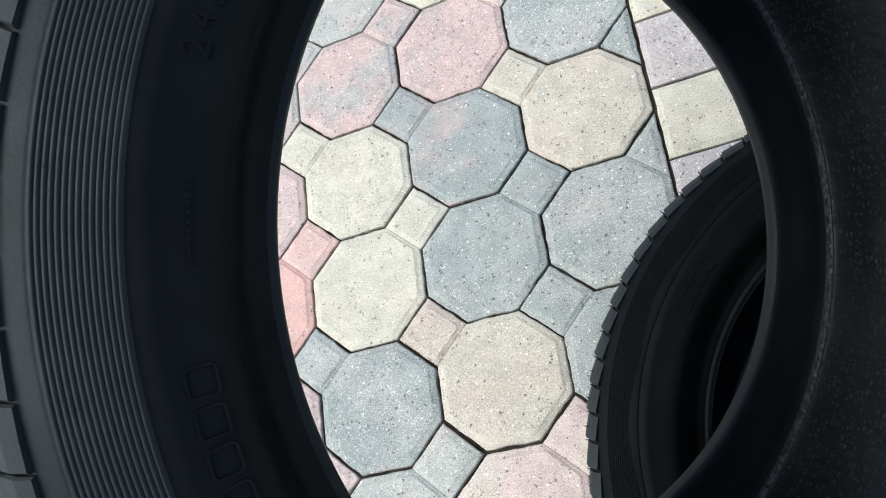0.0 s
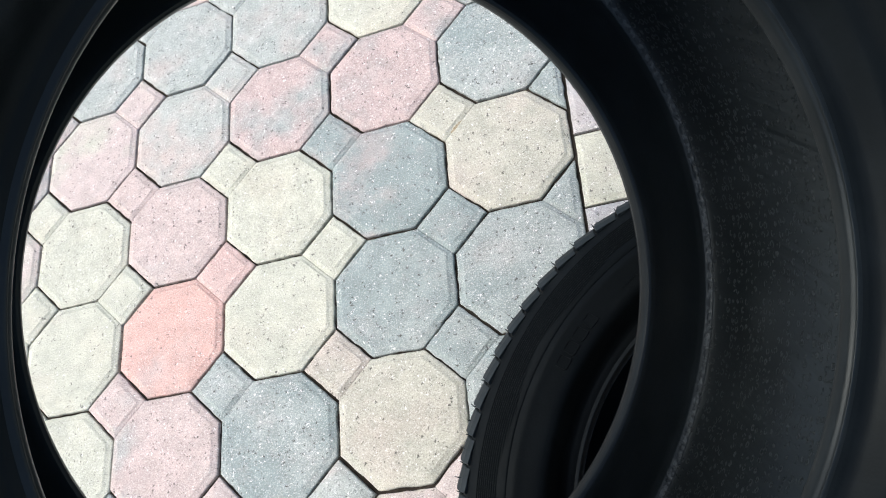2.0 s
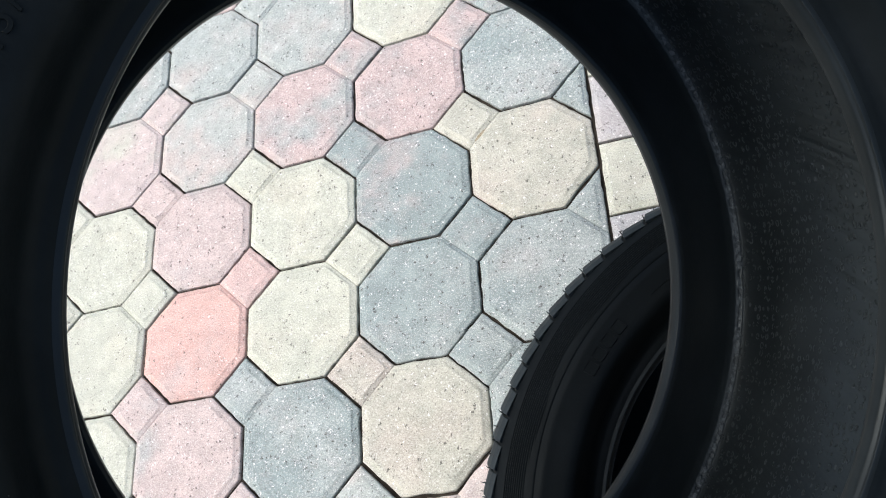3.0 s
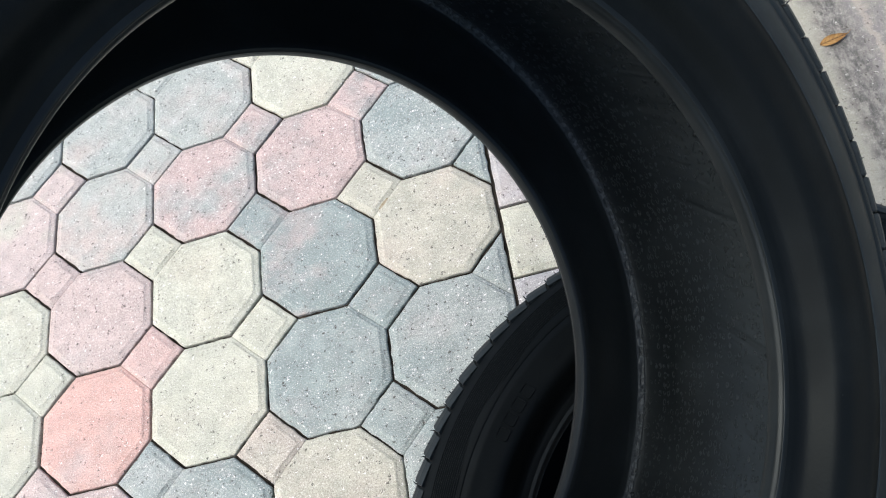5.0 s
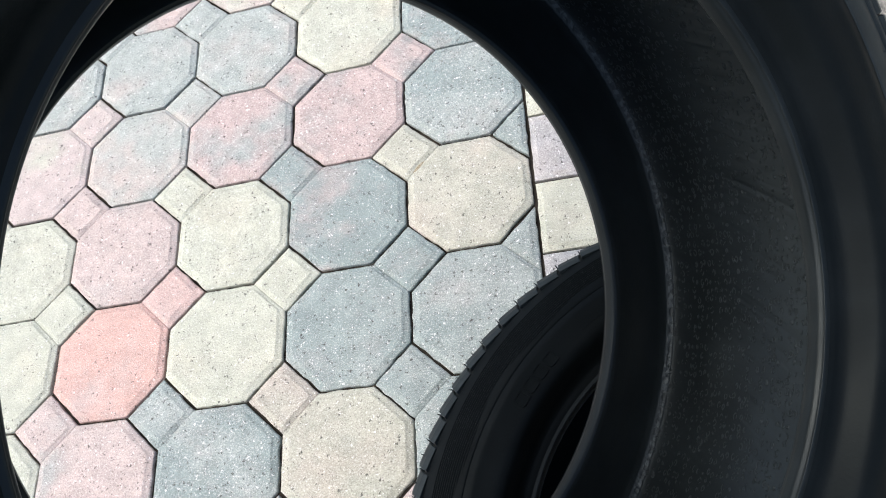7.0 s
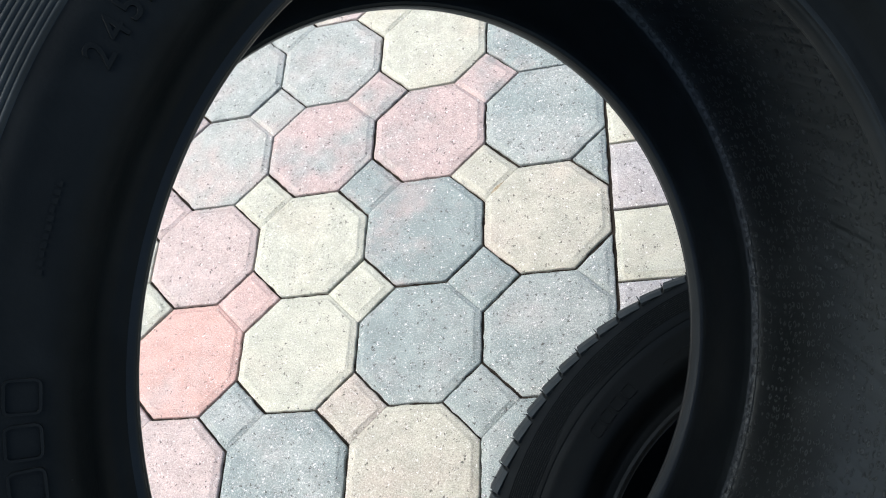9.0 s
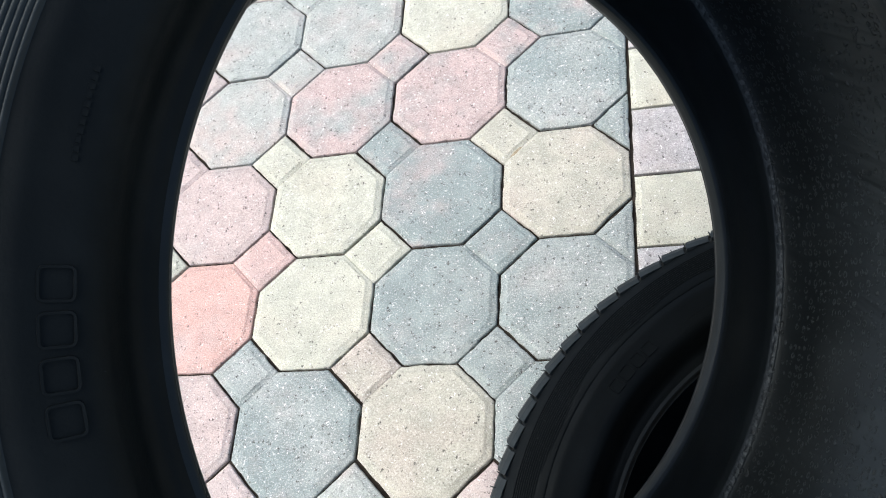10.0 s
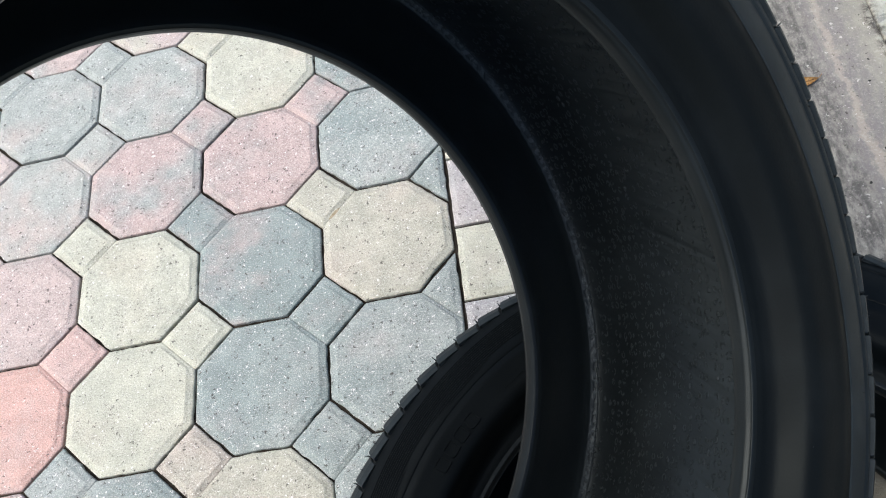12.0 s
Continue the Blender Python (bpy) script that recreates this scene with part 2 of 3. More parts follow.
def rubber(name, base=0.018, rough=0.5, bump=None, specular=0.22):
    """Black rubber with dust and an uneven gloss. bump: 'lining' for the moulded pattern of an inner liner, with its
    glints put into the colour.
    """
    m = Mat(name, rough, specular)
    vec = m.coord.outputs["Object"]
    dust = m.ramp(m.noise(vec, 14.0, 6.0, 0.7), 0.42, 0.72)
    m.b.inputs["Specular Tint"].default_value = (0.84, 0.96, 1.0, 1)
    col = m.mix(dust, (base * 0.74, base, base * 1.12, 1), (base * 1.25, base * 1.65, base * 1.85, 1))
    fine = m.noise(vec, 500.0, 3.0, 0.6)
    normal = m.bump(fine, 0.25, 0.0006)
    gloss = m.ramp(m.noise(vec, 9.0, 5.0, 0.6), 0.3, 0.75, rough - 0.07, rough + 0.12)
    if bump == "lining":
        uv = m.coord.outputs["UV"]
        ring = m.math("ABSOLUTE", m.math("SUBTRACT", m.voronoi(m.scaled(uv, (0.66, 1.0, 1.0)), 205.0, randomness=0.50), 0.30))
        broken = m.ramp(m.noise(uv, 300.0, 1.0), 0.45, 0.52)
        patch = m.ramp(m.noise(m.scaled(uv, (1.0, 1.6, 1.0)), 40.0, 3.0), 0.34, 0.48, 0.65, 1.0)
        relief = m.math("MULTIPLY", m.math("MULTIPLY", m.ramp(ring, 0.12, 0.03), broken), patch)
        sep = m.n.new("ShaderNodeSeparateXYZ")
        m.link(vec, sep.inputs[0])
        z = m.math("ABSOLUTE", sep.outputs[2])
        radius = m.math("SQRT", m.math("ADD", m.math("POWER", sep.outputs[0], 2.0), m.math("POWER", sep.outputs[1], 2.0)))
        outer = m.ramp(radius, 0.2985, 0.3065)
        corner = m.math("MULTIPLY", outer, m.math("MULTIPLY", m.ramp(z, 0.1140, 0.1155), m.ramp(z, 0.1188, 0.1175)))
        relief = m.math("MULTIPLY", relief, m.math("MULTIPLY", outer, m.ramp(z, 0.118, 0.112)))
        lumps = m.math("MULTIPLY", m.math("MULTIPLY", m.noise(uv, 240.0, 2.0, 0.5), corner), 1.0)
        slant = m.n.new("ShaderNodeVectorRotate")
        slant.rotation_type = "Z_AXIS"
        slant.inputs["Angle"].default_value = radians(28)
        m.link(uv, slant.inputs["Vector"])
        cords = m.math("MULTIPLY", m.noise(m.scaled(slant.outputs[0], (150.0, 5.0, 1.0)), 1.0, 1.0), m.math("MULTIPLY", outer, 0.9))
        normal = m.bump(m.math("ADD", m.math("MULTIPLY", m.math("ADD", relief, lumps), 1.1), cords), 1.0, 0.0011, normal)
        # glints on the worm ridges and corner row, painted as a paler colour
        glint_tint = m.math("MULTIPLY", m.math("ADD", relief, m.math("MULTIPLY", m.ramp(lumps, 0.45, 0.62), 1.5)), 1.0, clamp=True)
        col = m.mix(glint_tint, col, (0.052, 0.062, 0.068, 1))
    return m.done(col, normal, gloss)


sand_mat = sand_material()
slab_mat = slab_material()
ground_mat = plain_concrete()
side_mat = rubber("sidewall_rubber", 0.0066, 0.45, None, 0.09)
liner_mat = rubber("inner_liner_rubber", 0.0165, 0.36, "lining", 0.34)
# greyer ribs of the leaning tyre, paled further by sky light in the colour
rib_mat = rubber("sky_lit_rib_rubber", 0.021, 0.56, None, 0.22)
bead_mat = rubber("bead_rubber", 0.010, 0.38, None, 0.24)
tread_mat = rubber("tread_rubber", 0.020, 0.55, None, 0.35)


# ---- mesh helpers ----
def mesh_object(name, bm, material, parent=None, label="", smooth=False):
    me = bpy.data.meshes.new(name)
    if smooth:
        for face in bm.faces:
            face.smooth = True
    bm.to_mesh(me)
    bm.free()
    me.materials.append(material)
    ob = new(name, me)
    if parent is not None:
        ob.parent = parent
    return tagged(ob, label) if label else ob


def part(name, bm, material, parent, label="", smooth=False):
    return mesh_object(name, bm, material, parent, label, smooth)


def box(bm, x0, x1, y0, y1, z0, z1):
    vs = [bm.verts.new((x, y, z)) for z in (z0, z1) for x, y in ((x0, y0), (x1, y0), (x1, y1), (x0, y1))]
    for f in ((3, 2, 1, 0), (4, 5, 6, 7), (0, 1, 5, 4), (1, 2, 6, 5), (2, 3, 7, 6), (3, 0, 4, 7)):
        bm.faces.new([vs[k] for k in f])
    return vs


def smooth_path(points, steps):
    """A Catmull-Rom curve through profile points (radius, height)."""
    out = []
    for k in range(len(points) - 1):
        p0, p1, p2, p3 = (Vector(points[max(0, min(len(points) - 1, k + d))]) for d in (-1, 0, 1, 2))
        for s in range(steps):
            t = s / steps
            out.append(0.5 * (2 * p1 + (p2 - p0) * t + (2 * p0 - 5 * p1 + 4 * p2 - p3) * t * t + (3 * p1 - p0 - 3 * p2 + p3) * t ** 3))
    out.append(Vector(points[-1]))
    return out


def revolve(path, turns, closed=False):
    """A surface of revolution round z with a UV map in metres."""
    bm = bmesh.new()
    uv = bm.loops.layers.uv.new("UVMap")
    rings = [[bm.verts.new((p[0] * math.cos(a), p[0] * math.sin(a), p[1])) for p in path] for a in (2 * math.pi * k / turns for k in range(turns))]
    along = [0.0]
    for a, b in zip(path, path[1:]):
        along.append(along[-1] + (Vector(b) - Vector(a)).length)
    for k in range(turns):
        r0, r1 = rings[k], rings[(k + 1) % turns]
        for s in range(len(path) - 1):
            face = bm.faces.new((r0[s], r1[s], r1[s + 1], r0[s + 1]))
            for loop, (c, d) in zip(face.loops, ((k, s), (k + 1, s), (k + 1, s + 1), (k, s + 1))):
                loop[uv].uv = (2 * math.pi * 0.3 * c / turns, along[d])
    return bm


# ---- the ground: pavers, edging course, poured slab ----
PX, PY, JOINT = 0.175, 0.170, 0.0019
S = 0.2071
EDGE_X = 1.5 * PX
KINDS = {
    (0, 0): "m", (0, 1): "r", (-1, 1): "q", (-1, 0): "c", (-1, -1): "c", (0, -1): "b", (1, 0): "e", (1, 1): "d", (1, -1): "b",
    (0, -2): "e", (-1, -2): "d", (-2, -1): "s", (-2, 0): "p", (-2, 1): "t", (-2, 2): "l", (-1, 2): "l", (0, 2): "c", (1, 2): "m",
    (-3, 1): "w", (-3, 0): "c", (-3, -1): "c", (-3, -2): "c", (-2, -2): "p", (-3, 2): "l", (0, -3): "w", (-1, -3): "l", (1, -2): "b",
    (1, -3): "b", (-2, -3): "w", (-4, 0): "w", (-4, 1): "p", (-4, -1): "c", (1, 3): "c", (0, 3): "c", (-1, 3): "w", (-2, 3): "p",
}
# pavers whose square key took a paler pigment than the octagon
KEY_PIGMENT = {(-2, -1): "k", (0, -2): "a"}
MIXES = "ccebbmrpwlcdl"


def inset(poly, gaps):
    """A convex polygon (counter-clockwise) with each side moved in by its own gap."""
    n, out = len(poly), []
    lines = []
    for k in range(n):
        a, b = Vector(poly[k]), Vector(poly[(k + 1) % n])
        d = (b - a).normalized()
        nrm = Vector((-d.y, d.x))
        lines.append((a + nrm * gaps[k], d))
    for k in range(n):
        (p, d), (q, e) = lines[k - 1], lines[k]
        den = d.x * e.y - d.y * e.x
        s = ((q.x - p.x) * e.y - (q.y - p.y) * e.x) / den
        out.append(p + d * s)
    return out


def worn(ring, gaps, chips, share):
    """The ring with each side cut in eight and moved in and out a little; sides without a joint stay straight."""
    out = []
    for k, p in enumerate(ring):
        q = ring[(k + 1) % len(ring)]
        d = q - p
        nrm = Vector((-d.y, d.x)).normalized()
        for s in range(8):
            off = chips[k][s] * share if s and gaps[k] else 0.0
            out.append(p + d * (s / 8) + nrm * off)
    return out


# how far in from the joint, and how high: a sloping lip, then a soft step up to the face
LIP = ((0.0, -0.035), (0.0, -0.0046), (0.0006, -0.0034), (0.0030, -0.0028), (0.0058, -0.0023), (0.0076, -0.0014), (0.0092, -0.0004), (0.0108, 0.0))


def add_block(bm, poly, gaps, rng=None, scale=1.0, slot=0):
    """A paver block: straight sides, a worn lip, a soft step and a flat top at z = 0."""
    chips = [[rng.gauss(0, 0.00055) for _ in range(8)] for _ in poly] if rng is not None else []
    rings = []
    for grow, z in LIP:
        ring = inset(poly, [g + grow * scale * (1.0 if g else 0.62) for g in gaps])
        if rng is not None:
            ring = worn(ring, gaps, chips, 1.0 if z < -0.004 else 0.35)
        rings.append([bm.verts.new((p.x, p.y, z)) for p in ring])
    n = len(rings[0])
    for lo, hi in zip(rings, rings[1:]):
        for k in range(n):
            face = bm.faces.new((lo[k], lo[(k + 1) % n], hi[(k + 1) % n], hi[k]))
            face.smooth, face.material_index = lo is not rings[0], slot
    bm.faces.new(rings[-1]).material_index = slot
    bm.faces.new(list(reversed(rings[0]))).material_index = slot


def octagon(cx, cy):
    pts = ((0.5, -S), (0.5, S), (S, 0.5), (-S, 0.5), (-0.5, S), (-0.5, -S), (-S, -0.5), (S, -0.5))
    return [(PX * (cx + u), PY * (cy + v)) for u, v in pts]


def paver_bmesh(odd, cut="", rng=None):
    """An octagon with its square key, which hangs on the north-east side in odd rows and on the north-west side in even ones."""
    bm = bmesh.new()
    gaps = [JOINT] * 8
    sx = 0.5 if odd else -0.5
    k = 0.5 - S
    if cut == "bare":
        add_block(bm, octagon(0, 0), gaps, rng)
        return bm
    gaps[1 if odd else 3] = 0.0
    add_block(bm, octagon(0, 0), gaps, rng)
    if cut == "half":
        square = [(sx, 0.5 - k), (sx, 0.5 + k), (sx - k, 0.5)]
        add_block(bm, [(PX * u, PY * v) for u, v in square], [JOINT, JOINT, 0.0], rng, 1.0, 1)
    else:
        square = [(sx, 0.5 - k), (sx + k, 0.5), (sx, 0.5 + k), (sx - k, 0.5)]
        add_block(bm, [(PX * u, PY * v) for u, v in square], [JOINT, JOINT, JOINT, 0.0] if odd else [0.0, JOINT, JOINT, JOINT], rng, 1.0, 1)
    return bm


ground_bm = bmesh.new()
box(ground_bm, -150, 150, -150, 150, -0.6, -0.06)
ground = mesh_object("ground", ground_bm, ground_mat)
tagged(ground, "wide grey concrete ground all round the driveway", "ground", kind="structure")

bed_bm = bmesh.new()
box(bed_bm, -4.6, 0.4765, -3.2, 3.2, -0.0595, -0.0092)
pavement = mesh_object("pavement", bed_bm, sand_mat)
tagged(pavement, "driveway of pastel octagonal pavers with dark sandy joints", "pavement", kind="structure")


def strip_bmesh(x0, x1, top, ragged_low, seed):
    """A long slab along y. One of its two long edges is ragged and worn round."""
    rng_edge = random.Random(seed)
    bm = bmesh.new()
    rows = []
    for k in range(641):
        y = -3.2 + 0.01 * k
        rag = 0.0005 * rng_edge.gauss(0, 1) + 0.0016 * noise.noise(Vector((y * 9.0, seed, 0.3)))
        a, b = (x0 + rag, x1) if ragged_low else (x0, x1 + rag)
        r = 0.0018 + 0.0022 * rng_edge.random()
        if ragged_low:
            prof = ((a, -0.0595), (a, top - r), (a + r * 0.35, top - r * 0.3), (a + r, top), (b, top), (b, -0.0595))
        else:
            prof = ((a, -0.0595), (a, top), (b - r, top), (b - r * 0.35, top - r * 0.3), (b, top - r), (b, -0.0595))
        rows.append([bm.verts.new((x, y, z)) for x, z in prof])
    for lo, hi in zip(rows, rows[1:]):
        for k in range(6):
            bm.faces.new((lo[k], hi[k], hi[(k + 1) % 6], lo[(k + 1) % 6]))
    bm.faces.new(rows[0])
    bm.faces.new(list(reversed(rows[-1])))
    return bm


apron = mesh_object("concrete_apron", strip_bmesh(0.478, 0.8477, 0.0, False, 3), slab_mat)
tagged(apron, "poured concrete strip with dark tyre-dirt streaks", "pavement", kind="structure")
garage_floor = mesh_object("garage_floor", strip_bmesh(0.8487, 4.5, 0.0012, True, 4), slab_mat)
tagged(garage_floor, "tan concrete floor edged with worn white paint", "floor", kind="structure")


# ---- tyres ----
R_TREAD, R_BEAD, TURNS, BLOCKS = 0.3384, 0.2233, 240, 80


RIB_DROP = 0.0075


def rib_profile(wide):
    out = []
    for k in range(14):
        r = 0.2835 + k * 0.00213
        h = 0.1184 + wide - RIB_DROP * (k / 13) ** 1.6
        out += [(r, h - 0.0007), (r + 0.0006, h + 0.0002), (r + 0.0015, h + 0.0002), (r + 0.0020, h - 0.0007)]
    return out


def raised(points, wide):
    return [(r, h + wide) for r, h in points]


def sidewall_path(wide):
    """From the bead's heel up the flange groove, over the rim-guard crest and across the flat panel."""
    flange = smooth_path([(0.2285, 0.0935), (0.2315, 0.0946), (0.2355, 0.0958), (0.2398, 0.0994), (0.2437, 0.1070), (0.2472, 0.1130), (0.2520, 0.1162), (0.2580, 0.1177), (0.2690, 0.1183), (0.2760, 0.1189), (0.2828, 0.1176)], 4)
    return raised([tuple(p) for p in flange], wide)


def shoulder_path(wide):
    shoulder = smooth_path([(0.3140, 0.1102), (0.3205, 0.1070), (0.3265, 0.1025), (0.3295, 0.0960)], 4)
    return [(0.2828, 0.1176 + wide)] + rib_profile(wide) + raised([tuple(p) for p in shoulder], wide)


def bead_path(wide):
    """A sharp toe, a short tapered seat and a rounded heel."""
    toe = [(0.2262, 0.0800), (0.2240, 0.0812), (R_BEAD + 0.0003, 0.0826), (R_BEAD, 0.0842)]
    heel = [(R_BEAD, 0.0890), (R_BEAD + 0.0014, 0.0918), (0.2250, 0.0932), (0.2285, 0.0935)]
    return raised([tuple(p) for p in smooth_path(toe + heel, 3)], wide)


def liner_path(wide):
    half = [(0.2262, 0.0800), (0.2310, 0.0812), (0.2420, 0.0868), (0.2600, 0.0960), (0.2800, 0.1040), (0.2960, 0.1085), (0.3050, 0.1090), (0.3115, 0.1052), (0.3150, 0.0960), (0.3168, 0.0800), (0.3178, 0.0400)]
    half = raised(half, wide)
    path = smooth_path(half + [(0.3182, 0.0)] + [(r, -h) for r, h in reversed(half)], 4)
    return [tuple(p) for p in path]


def fade_ribs(bm, ribbed, wide):
    """Flattens the concentric ribs where the tyre's pattern leaves them out. ribbed: (degrees, radius) -> 0 to 1."""
    for v in bm.verts:
        r = math.hypot(v.co.x, v.co.y)
        if 0.2830 < r < 0.3135:
            keep = ribbed(math.degrees(math.atan2(v.co.y, v.co.x)), r)
            flat = 0.1184 + wide - RIB_DROP * max(0.0, (r - 0.2835) / 0.0270) ** 1.6 - 0.0002
            v.co.z = math.copysign(flat + (abs(v.co.z) - flat) * keep, v.co.z)
    return bm


def ribs_in_one_sector(deg, r):
    return min(1.0, max(0.0, (95 - abs(deg)) / 12)) if r < 0.308 else 1.0


def ribs_in_wedges(deg, r):
    saw = abs((deg / 24.0) % 1.0 - 0.5) * 2
    return 1.0 if 60 < deg % 360 < 250 and r > 0.2870 + 0.006 * saw else 0.0


def mirrored(path):
    return [(r, -h) for r, h in reversed(path)]


def tread_block_bmesh(fill, saw, wide):
    """One shoulder block: a rounded lug that wraps from the crown over the shoulder."""
    bm = bmesh.new()
    outer = [(0.3384, 0.0660), (0.3384, 0.0850), (0.3372, 0.0940), (0.3345, 0.1005), (0.3300, 0.1052), (0.3245, 0.1080)]
    inner = [(0.3280, 0.0660), (0.3280, 0.0850), (0.3275, 0.0920), (0.3260, 0.0960), (0.3240, 0.0990), (0.3215, 0.1040)]
    arc = 2 * math.pi / BLOCKS * fill / 2
    rings = []
    for f, dr in ((-1.0, 0.0012 + saw), (-0.93, saw), (0.0, saw / 2), (0.93, 0.0), (1.0, 0.0012)):
        ring = []
        for (r, h), (ri, hi) in zip(outer, inner):
            a = f * arc + (h - 0.085) * 1.6
            top = bm.verts.new(((r - dr) * math.cos(a), (r - dr) * math.sin(a), h + wide - dr * 0.4))
            low = bm.verts.new((ri * math.cos(a), ri * math.sin(a), hi + wide))
            ring.append((top, low))
        rings.append(ring)
    for a, b in zip(rings, rings[1:]):
        for k in range(len(outer) - 1):
            bm.faces.new((a[k][0], b[k][0], b[k + 1][0], a[k + 1][0]))
        bm.faces.new((a[0][1], b[0][1], b[0][0], a[0][0]))
        bm.faces.new((a[-1][0], b[-1][0], b[-1][1], a[-1][1]))
    for ring, flip in ((rings[0], False), (rings[-1], True)):
        for k in range(len(outer) - 1):
            face = (ring[k][0], ring[k + 1][0], ring[k + 1][1], ring[k][1])
            bm.faces.new(tuple(reversed(face)) if flip else face)
    bmesh.ops.recalc_face_normals(bm, faces=bm.faces)
    return bm


def spew(bm, base, way, length, radius, bend):
    """A rubber hair left by a mould vent."""
    way = way.normalized()
    side = way.cross(Vector((0.3, 0.2, 0.9))).normalized()
    up = way.cross(side)
    rings = []
    for t, w in ((0.0, 1.0), (0.5, 0.75), (1.0, 0.3)):
        c = base + way * (length * t) + bend * (length * t * t)
        rings.append([bm.verts.new(c + (side * math.cos(q) + up * math.sin(q)) * radius * w) for q in (0, 2.094, 4.189)])
    for a, b in zip(rings, rings[1:]):
        for k in range(3):
            bm.faces.new((a[k], a[(k + 1) % 3], b[(k + 1) % 3], b[k]))
    bm.faces.new(rings[-1])


def spews_bmesh(seed, wide):
    rng = random.Random(seed)
    bm = bmesh.new()
    for side in (1, -1):
        for k in range(BLOCKS):
            for f in (-0.42, 0.10):
                if rng.random() < 0.15:
                    continue
                a = 2 * math.pi * (k + f) / BLOCKS + 0.02
                out = Vector((math.cos(a), math.sin(a), 0))
                base = out * 0.3312 + Vector((0, 0, side * (0.1005 + wide)))
                bend = Vector((rng.uniform(-1, 1), rng.uniform(-1, 1), rng.uniform(-1, 1))) * 0.35
                spew(bm, base, out + Vector((0, 0, side * 0.35)), rng.uniform(0.0028, 0.0055), 0.0009, bend)
        for k in range(16):
            a = 2 * math.pi * k / 16 + rng.uniform(-0.02, 0.02)
            base = Vector((math.cos(a) * 0.2512, math.sin(a) * 0.2512, side * (0.1130 + wide)))
            spew(bm, base, Vector((-math.cos(a), -math.sin(a), side * 1.5)), rng.uniform(0.002, 0.004), 0.0006, Vector((0, 0, 0)))
        for k in range(30):
            a, r = rng.uniform(0, 6.283), rng.uniform(0.286, 0.312)
            spew(bm, Vector((math.cos(a) * r, math.sin(a) * r, side * (0.113 + wide))), Vector((0.2, 0.1, side)), 0.0018, 0.0006, Vector((0, 0, 0)))
    return bm


def on_wall(r, degrees, h):
    a = radians(degrees)
    return Matrix.Translation((r * math.cos(a), r * math.sin(a), h)) @ Matrix.Rotation(a - math.pi / 2, 4, "Z")


def frame_bmesh(w, h, line, high, corner=0.0025):
    """A raised outline of a rounded rectangle."""
    bm = bmesh.new()

    def loop(dx, dy, c, z):
        pts = []
        for sx, sy, start in ((1, 1, 0), (-1, 1, 90), (-1, -1, 180), (1, -1, 270)):
            for q in (0, 30, 60, 90):
                a = radians(start + q)
                pts.append(bm.verts.new((sx * (dx - c) + c * math.cos(a), sy * (dy - c) + c * math.sin(a), z)))
        return pts
    rings = [loop(w / 2, h / 2, corner, -0.001), loop(w / 2 - 0.0002, h / 2 - 0.0002, corner, high), loop(w / 2 - line, h / 2 - line, max(corner - line, 0.0005), high), loop(w / 2 - line, h / 2 - line, max(corner - line, 0.0005), -0.001)]
    for a, b in zip(rings, rings[1:]):
        for k in range(16):
            bm.faces.new((a[k], a[(k + 1) % 16], b[(k + 1) % 16], b[k]))
    return bm


def glyph_mesh(text, size):
    """Raised characters in the built-in font, as a mesh."""
    curve = bpy.data.curves.new("marking", "FONT")
    curve.body, curve.size, curve.extrude, curve.bevel_depth, curve.align_x = text, size, 0.0009, 0.0002, "CENTER"
    ob = bpy.data.objects.new("marking", curve)
    scene.collection.objects.link(ob)
    bpy.context.view_layer.update()
    me = bpy.data.meshes.new_from_object(ob.evaluated_get(bpy.context.evaluated_depsgraph_get()))
    bpy.data.objects.remove(ob)
    return me


def build_tyre(label, seed, ribbed, rib_rubber, fill, saw, wide):
    """wide: by how much half the tyre's width exceeds 0.119 m."""
    tyre = tagged(new("tyre"), label, "tyre", "pile of new tyres")
    for turned in (False, True):
        way = mirrored if turned else list
        part("sidewall", revolve(way(sidewall_path(wide)), TURNS), side_mat, tyre, "smooth black sidewall with a rounded rim guard", True)
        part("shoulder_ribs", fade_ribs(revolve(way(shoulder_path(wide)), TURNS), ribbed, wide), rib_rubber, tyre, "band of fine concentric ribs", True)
        part("bead", revolve(way(bead_path(wide)), TURNS), bead_mat, tyre, "smooth glossy black bead edge", True)
    part("inner_liner", revolve(liner_path(wide), TURNS), liner_mat, tyre, "black inner liner with a moulded worm pattern", True)
    edge = 0.0960 + wide
    base = [(0.3295, edge), (0.3300, edge - 0.016), (0.3300, 0.016 - edge), (0.3295, -edge)]
    part("tread_base", revolve(base, TURNS), tread_mat, tyre, "", True)
    for h0, h1 in ((-0.058 - wide, -0.026), (-0.018, 0.018), (0.026, 0.058 + wide)):
        path = [(0.3300, h1), (0.3375, h1), (0.3384, h1 - 0.001), (0.3384, h0 + 0.001), (0.3375, h0), (0.3300, h0)]
        part("tread_rib", revolve(path, TURNS), tread_mat, tyre)
    block = None
    for side in (1, -1):
        for k in range(BLOCKS):
            if block is None:
                ob = part("tread_block", tread_block_bmesh(fill, saw, wide), tread_mat, tyre)
                block = ob.data
            else:
                ob = new("tread_block", block)
                ob.parent = tyre
            turn = Matrix.Rotation(2 * math.pi * k / BLOCKS, 4, "Z")
            ob.matrix_local = turn if side == 1 else turn @ Matrix.Rotation(math.pi, 4, "X")
    hairs = part("moulding_hairs", spews_bmesh(seed, wide), tread_mat, tyre, "thin rubber moulding hairs")
    tagged(hairs, kind="stuff")
    return tyre


